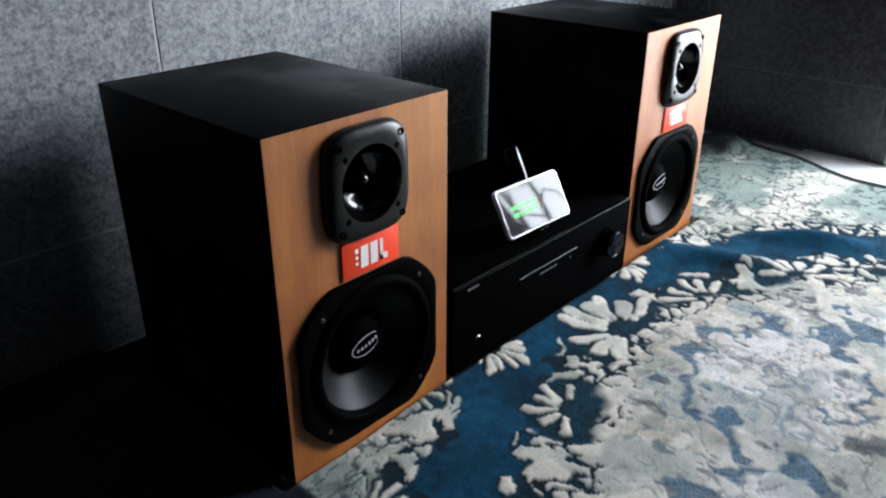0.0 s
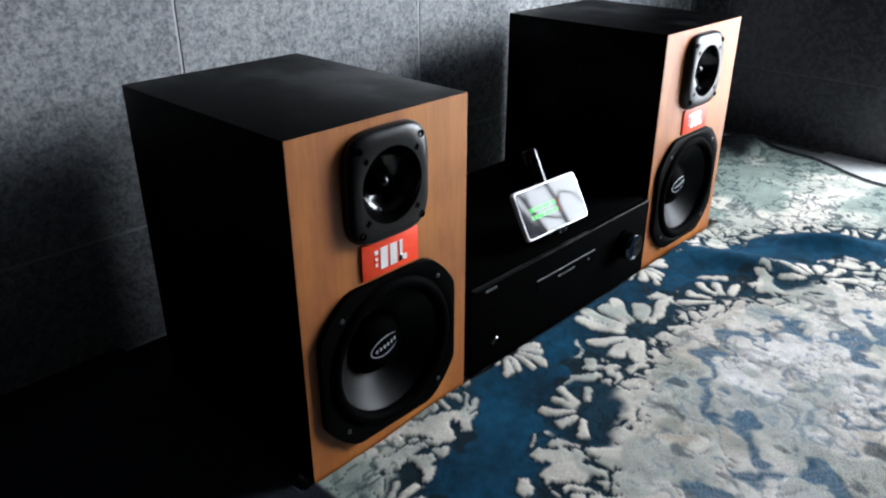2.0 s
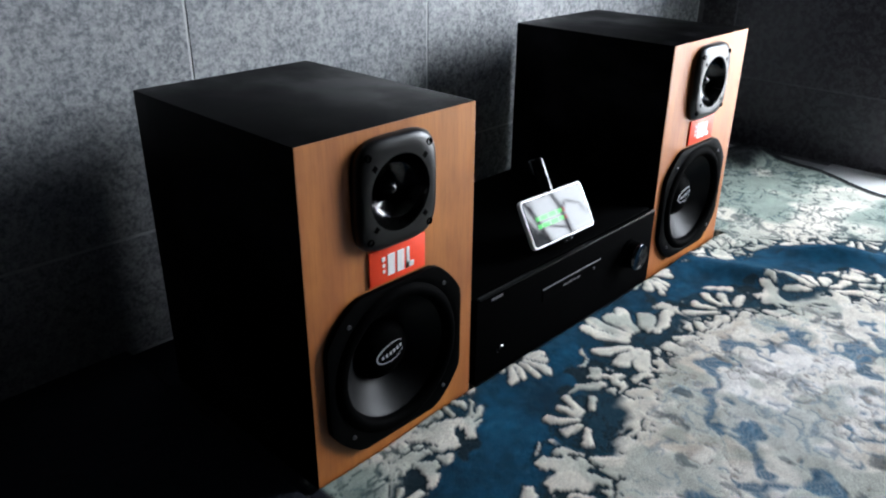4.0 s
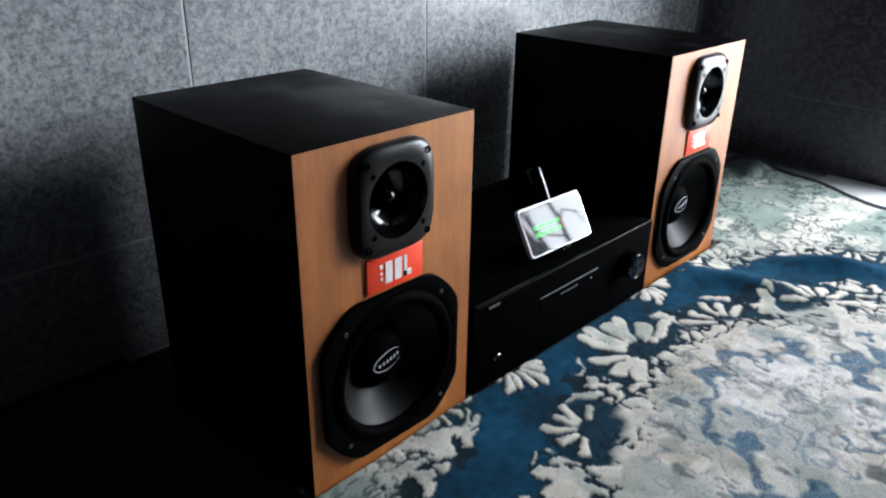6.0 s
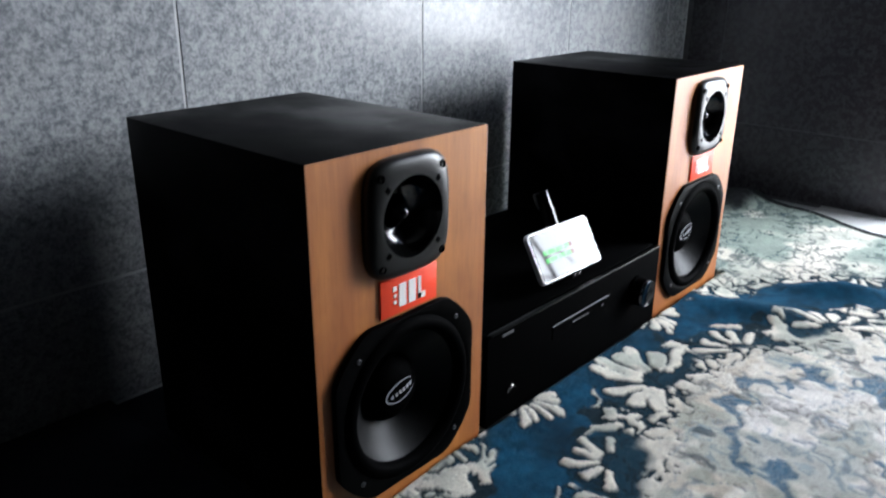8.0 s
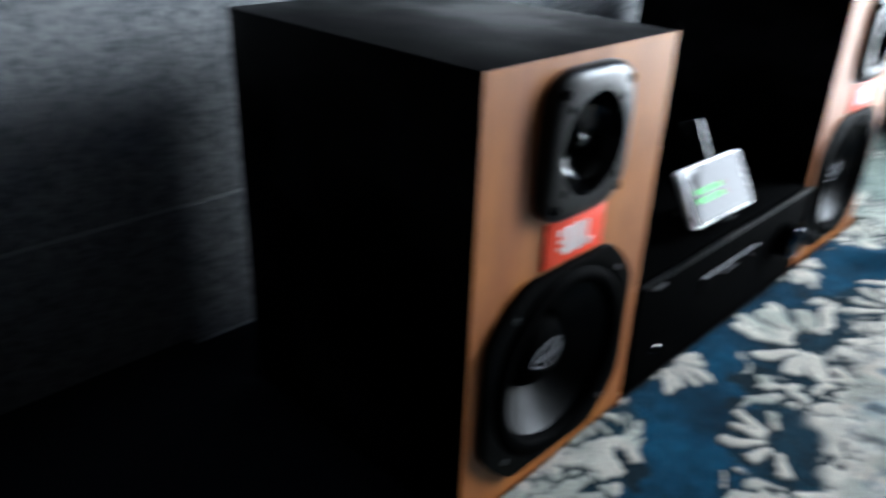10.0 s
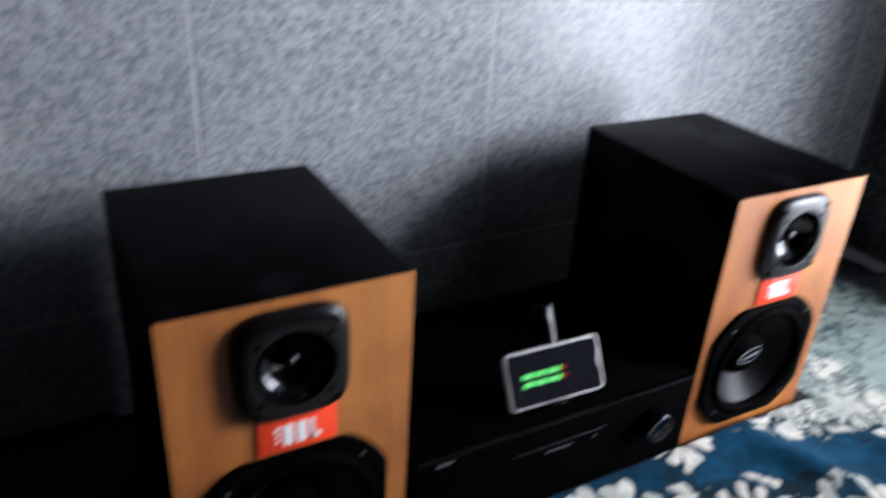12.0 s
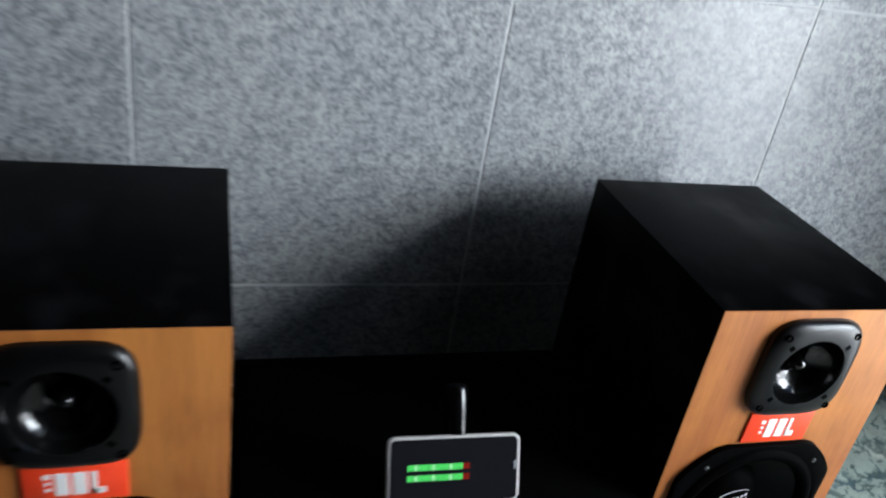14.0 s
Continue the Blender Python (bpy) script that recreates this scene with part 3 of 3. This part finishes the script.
# leaf chunks with carved gaps on both sides of the band; the gaps close up inwards
gap, which = cells(gx + 2.3 * (px - gx), gy + 2.3 * (py - gy), 0.030, 3)
edge = np.abs(band) + 0.040 * (which - 0.5) + 0.016 * (fbm(gx, gy, 0.03, 57) - 0.5)
depth = np.where(band < 0, sm(0.125, 0.185, np.abs(band) + 0.05 * (fbm(gx, gy, 0.07, 58) - 0.5)), 0.88 * outer)
join = sm(0.58, 0.66, fbm(gx, gy, 0.045, 59)) * 0.9
cut = 0.0052 * (1 - depth) * (1 - join) - 0.0014
chunk = sm(cut - 0.0007, cut + 0.0012, gap) * sm(0.050, 0.054, edge) * np.where((which > 0.86) & (np.abs(band) < 0.10), 0.0, 1.0)
rim = sm(cut - 0.0045, cut - 0.0008, gap) * (1 - chunk) * sm(0.046, 0.052, edge)
chunk = chunk * np.maximum(sm(0.000, 0.004, fan_room), np.where(band < 0, sm(0.116, 0.134, np.abs(band)), sm(0.100, 0.112, np.abs(band))))
leaf = np.maximum(finger_mask, chunk)
# veins and outlines: thin dark curls along level lines
line = lambda f, w: sm(w, 0.35 * w, np.abs(f))
vein = line(fbm(wx2, wy2, 0.055, 63) - 0.5, 0.022) * sm(0.44, 0.56, fbm(gx, gy, 0.085, 73))
vein2 = line(fbm(wx2, wy2, 0.034, 83) - 0.52, 0.030) * sm(0.46, 0.56, fbm(gx, gy, 0.07, 93))
curl = np.clip(vein * np.maximum(sm(0.10, 0.16, band), 0.25 * inner) + 0.8 * vein2 * sm(0.10, 0.16, band), 0, 1)
# flower sprays inside the medallion: white hearts in a scalloped blue-grey wreath
blotch, whitest, small_ring = np.zeros(gx.shape), np.zeros(gx.shape), np.zeros(gx.shape)
for k in range(6):
    a = radians(88 + 60 * k)
    fx, fy = MX + 0.335 * math.cos(a), MY + 0.335 * math.sin(a)
    dx, dy = wx2 - fx, (wy2 - fy)
    along, across = dx * math.cos(a) + dy * math.sin(a), dy * math.cos(a) - dx * math.sin(a)
    fr, fa = np.hypot(along * 1.15, across * 0.80), np.arctan2(across, along)
    lobe = 0.104 + 0.030 * np.abs(np.sin(4.5 * fa + k)) + 0.012 * np.sin(11 * fa)
    wide = 0.005 + 0.020 * sm(0.40, 0.62, fbm(gx, gy, 0.06, 41 + k))
    ring = np.abs(fr - lobe) - wide
    hatch = 0.5 + 0.5 * np.sin((0.8 * wx2 + wy2) * 2 * math.pi / 0.0105 + 9 * fbm(gx, gy, 0.06, 5 + k))
    blotch = np.maximum(blotch, sm(0.003, -0.003, ring) * (0.72 + 0.28 * hatch) * sm(0.42, 0.46, fbm(gx, gy, 0.045, 45)))
    whitest = np.maximum(whitest, sm(0.150, 0.095, fr))
    for ox, oy, rr in ((0.0, 0.0, 0.024), (-0.06, 0.09, 0.019), (0.055, -0.10, 0.018), (-0.075, -0.06, 0.016)):
        d = np.abs(np.hypot(along - ox, across - oy) - rr) - 0.0035
        small_ring = np.maximum(small_ring, sm(0.003, -0.001, d) * sm(0.34, 0.44, fbm(gx, gy, 0.03, 47)))
strokes = line(value_noise(wx2 + 0.6 * wy2, wy2 - 0.6 * wx2, 0.020, 67) - 0.5, 0.07) * sm(0.46, 0.54, fbm(gx, gy, 0.06, 68)) * inner
flecks = sm(0.66, 0.72, fbm(wx2, wy2, 0.030, 69)) * inner * (1 - 0.5 * whitest)

tone = fbm(gx, gy, 0.16, 61)[..., None]
fleck = fbm(gx, gy, 0.022, 71)[..., None]
cream = np.array((0.78, 0.735, 0.635)) * (0.86 + 0.28 * tone) * (0.88 + 0.24 * fleck)
beige = np.array((0.62, 0.545, 0.44)) * (0.9 + 0.2 * fleck)
sage = np.array((0.31, 0.37, 0.32)) * (0.8 + 0.4 * fleck)
blue = np.array((0.0045, 0.049, 0.094)) * (0.30 + 1.4 * fbm(gx, gy, 0.08, 81)[..., None]) * (0.55 + 0.9 * fbm(gx, gy, 0.012, 83)[..., None])
grey_blue = np.array((0.075, 0.165, 0.250)) * (0.7 + 0.6 * fleck)
dark = np.array((0.010, 0.040, 0.062))
wash = lambda a, b, k: a + (b - a) * k[..., None]
whiter = np.array((0.92, 0.885, 0.84)) * (0.88 + 0.24 * fleck)
cream = wash(cream, whiter, np.maximum(whitest, 0.35 * sm(0.50, 0.40, rad)))
light = wash(cream, beige, sm(0.40, 0.56, fbm(gx, gy, 0.13, 91)) * inner * 0.75 * (1 - 0.9 * whitest))
light = wash(light, np.array((0.84, 0.80, 0.72)), 0.8 * sm(0.52, 0.57, fbm(wx2, wy2, 0.05, 97)) * inner)
light = wash(light, sage, np.maximum(outer * sm(0.28, 0.52, fbm(gx, gy, 0.10, 101)), 0.5 * sm(0.52, 0.62, fbm(gx, gy, 0.06, 111))))
ground = wash(blue, dark, sm(0.050, 0.080, np.abs(band)) * 0.9)
dye = wash(ground, light, leaf)
outline = sm(0.0045, 0.0015, fingers) * (1 - finger_mask) * (1 - leaf)
dye = wash(dye, np.array((0.008, 0.020, 0.028)), np.maximum(0.85 * outline, 0.95 * rim * (1 - leaf)))
dye = wash(dye, grey_blue, blotch * inner)
dye = wash(dye, 1.3 * grey_blue, 0.45 * np.maximum(vein, vein2) * inner)
dye = wash(dye, grey_blue, small_ring * 0.5 * inner)
dye = wash(dye, np.array((0.30, 0.27, 0.235)), strokes * 0.75)
dye = wash(dye, np.array((0.05, 0.08, 0.10)), flecks * 0.7)
dye = wash(dye, 1.6 * dark, curl * 0.75)
squiggle = line(fbm(0.75 * wx2 + 0.5 * wy2, 1.7 * wy2 - 0.6 * wx2, 0.034, 151) - 0.5, 0.050) * sm(0.36, 0.48, fbm(gx, gy, 0.07, 153)) * sm(0.075, 0.115, band)
speck = sm(0.58, 0.66, fbm(wx2, wy2, 0.018, 155)) * sm(0.42, 0.55, fbm(gx, gy, 0.09, 157)) * sm(0.075, 0.115, band)
dye = wash(dye, np.array((0.045, 0.075, 0.080)), np.maximum(0.85 * squiggle, 0.7 * speck))
# near-black dye paints shade left of and behind near speaker; front border matches
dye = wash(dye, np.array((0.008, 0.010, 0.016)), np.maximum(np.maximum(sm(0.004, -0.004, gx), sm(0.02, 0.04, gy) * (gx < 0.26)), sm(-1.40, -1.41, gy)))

# the right-hand border waves; its edge and a buckled corner patch are dyed dark
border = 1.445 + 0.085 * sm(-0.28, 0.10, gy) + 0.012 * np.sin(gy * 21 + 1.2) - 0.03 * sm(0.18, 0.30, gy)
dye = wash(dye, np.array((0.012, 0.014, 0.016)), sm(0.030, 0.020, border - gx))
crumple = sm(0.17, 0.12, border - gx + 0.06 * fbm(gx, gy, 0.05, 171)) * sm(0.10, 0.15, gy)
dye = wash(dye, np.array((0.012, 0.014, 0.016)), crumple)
pile = 0.0016 * leaf - 0.0005 * outline - 0.0012 * curl - 0.0008 * blotch - 0.0006 * np.maximum(strokes, small_ring) + 0.0010 * fbm(gx, gy, 0.012, 121) + 0.0045 * inner * np.abs(fbm(wx2, wy2, 0.045, 123) - 0.5)
ripple = lambda x, y, a, w, l, h: h * np.exp(-(((gx - x) * math.cos(a) + (gy - y) * math.sin(a)) / w) ** 2 - (((gy - y) * math.cos(a) - (gx - x) * math.sin(a)) / l) ** 2)
lift = ripple(0.86, -0.115, radians(20), 0.032, 0.10, 0.018) + ripple(1.045, -0.200, radians(28), 0.028, 0.085, 0.024) + ripple(1.52, 0.15, radians(70), 0.05, 0.09, 0.022) + 0.020 * crumple * fbm(gx, gy, 0.04, 181)
lift += 0.006 * fbm(gx, gy, 0.30, 131) + 0.010 * sm(-0.06, -0.006, gy) * sm(0.06, 0.22, gx) * sm(1.02, 0.95, gx)
under = (gx > -0.02) & (gx < 1.0) & (gy > -0.004)
lift = np.where(under, 0.0, lift)
height = np.where(under, np.minimum(0.0005 + 0.2 * pile, 0.001) - 0.003, 0.0045 + pile + lift)
keep = gx < border

me = bpy.data.meshes.new("carpet")
index = -np.ones(gx.shape, int)
keep_v = keep.copy()
index[keep_v] = np.arange(keep_v.sum())
co = np.stack([gx, gy, height], -1)[keep_v]
q = keep[:-1, :-1] & keep[1:, :-1] & keep[1:, 1:] & keep[:-1, 1:]
quads = np.stack([index[:-1, :-1][q], index[1:, :-1][q], index[1:, 1:][q], index[:-1, 1:][q]], -1)
me.vertices.add(len(co))
me.vertices.foreach_set("co", co.ravel().astype(np.float32))
me.loops.add(quads.size)
me.loops.foreach_set("vertex_index", quads.ravel().astype(np.int32))
me.polygons.add(len(quads))
me.polygons.foreach_set("loop_start", np.arange(0, quads.size, 4, dtype=np.int32))
me.polygons.foreach_set("use_smooth", np.ones(len(quads), bool))
me.update(calc_edges=True)
attr = me.color_attributes.new("dye", "FLOAT_COLOR", "POINT")
rgba = np.ones((len(co), 4), np.float32)
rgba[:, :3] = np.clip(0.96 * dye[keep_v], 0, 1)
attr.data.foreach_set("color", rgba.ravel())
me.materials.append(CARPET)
me.validate()
carpet = tagged(new("carpet", me), "blue carved-pile carpet with cream leaf and flower medallion", "carpet")

# ---- outdoors, seen only mirrored in shiny things ----
branch = thing("bare_shrub", pose(2.04, -1.25, -0.006), "bare dark branches outside the doorway", "shrub")
SHRUB = (
    (0.014, ((0.01, 0), (0.05, 0.50), (0.06, 0.62), (0.10, 0.74), (0.13, 0.85), (0.24, 1.25)), (((0.062, 0.66), (0.00, 0.72), (-0.05, 0.78)), ((0.09, 0.71), (0.14, 0.74), (0.178, 0.69), (0.176, 0.63)), ((0.12, 0.80), (0.09, 0.82), (0.05, 0.83)))),
    (0.017, ((-0.02, 0), (-0.08, 0.50), (-0.05, 0.70), (-0.035, 0.80), (-0.02, 0.90), (0.03, 1.20)), (((-0.065, 0.60), (-0.10, 0.72), (-0.11, 0.80)), ((-0.04, 0.78), (0.0, 0.86), (0.02, 0.90)))),
    (0.013, ((0.03, 0), (0.15, 0.28), (0.30, 0.45), (0.42, 0.56), (0.52, 0.68), (0.62, 0.86)), (((0.36, 0.50), (0.38, 0.58), (0.36, 0.66)), ((0.44, 0.58), (0.50, 0.56), (0.56, 0.50)))),
)
for r, stem, twigs in SHRUB:
    pts = [Vector((0.012 * math.sin(3 * k), y, z)) for k, (y, z) in enumerate(stem)]
    limb = part("limb", tube(pts, [r * (1 - 0.13 * k) for k in range(len(pts))], 8), BARK, branch, "", 60)
    for tw in twigs:
        part("twig", tube([Vector((0.004 * k, y, z)) for k, (y, z) in enumerate(tw)], [0.0050 - 0.0009 * k for k in range(len(tw))], 6), BARK, limb, "", 60)

# ---- tiles of walls and floor ----
tile_meshes = {}


def tile_mesh(key, w, h, mat):
    k = (key, round(w, 4), round(h, 4))
    if k not in tile_meshes:
        bm = box(0, w, -THICK, 0, 0, h, 0.0006, 1)
        bm.normal_update()
        t = bpy.data.meshes.new("tile")
        bm.to_mesh(t)
        bm.free()
        t.materials.append(mat)
        tile_meshes[k] = t
    return tile_meshes[k]


def lay(parent, mat, u_joint, u_lo, u_hi, z_joint, z_hi, place, holes=()):
    """Tiles in a grid with joints through u_joint and z_joint, cut at the ends."""
    cut = lambda j, lo, hi: [lo] + [j + PITCH * k for k in range(-12, 13) if lo + 0.02 < j + PITCH * k < hi - 0.02] + [hi]
    us, zs = cut(u_joint, u_lo, u_hi), cut(z_joint, 0.0, z_hi)
    for a, b in zip(us, us[1:]):
        for c, d in zip(zs, zs[1:]):
            ob = new("tile", tile_mesh(mat.name, b - a - GAP, d - c - GAP, mat))
            ob.parent = parent
            ob.matrix_world = place(a + GAP / 2, c + GAP / 2)


lay(wall_back, TILE, 0.139, LEFT_X, RIGHT_X - 0.006, 0.178, TOP, lambda u, z: pose(u, WALL_Y + THICK - 0.0005, z))
lay(wall_right, TILE_SHADED, 0.138, -WALL_Y + 0.012, -DOOR[1], 0.178, TOP, lambda u, z: pose(RIGHT_X + THICK - 0.0005, -u, z, 0, 0, -90))
for i in range(-8, 5):
    for j in range(-4, 5):
        ob = new("tile", tile_mesh("floor", 0.4, 0.4, FLOOR_TILE) if i >= 0 else tile_mesh("shaded_floor", 0.4, 0.4, FLOOR_SHADED))
        ob.parent = floor
        ob.matrix_world = pose(1.20 + 0.403 * i, -1.58 + 0.403 * j - 0.02, -0.007, -90, 0, 0) @ pose(0, 0, -0.4)
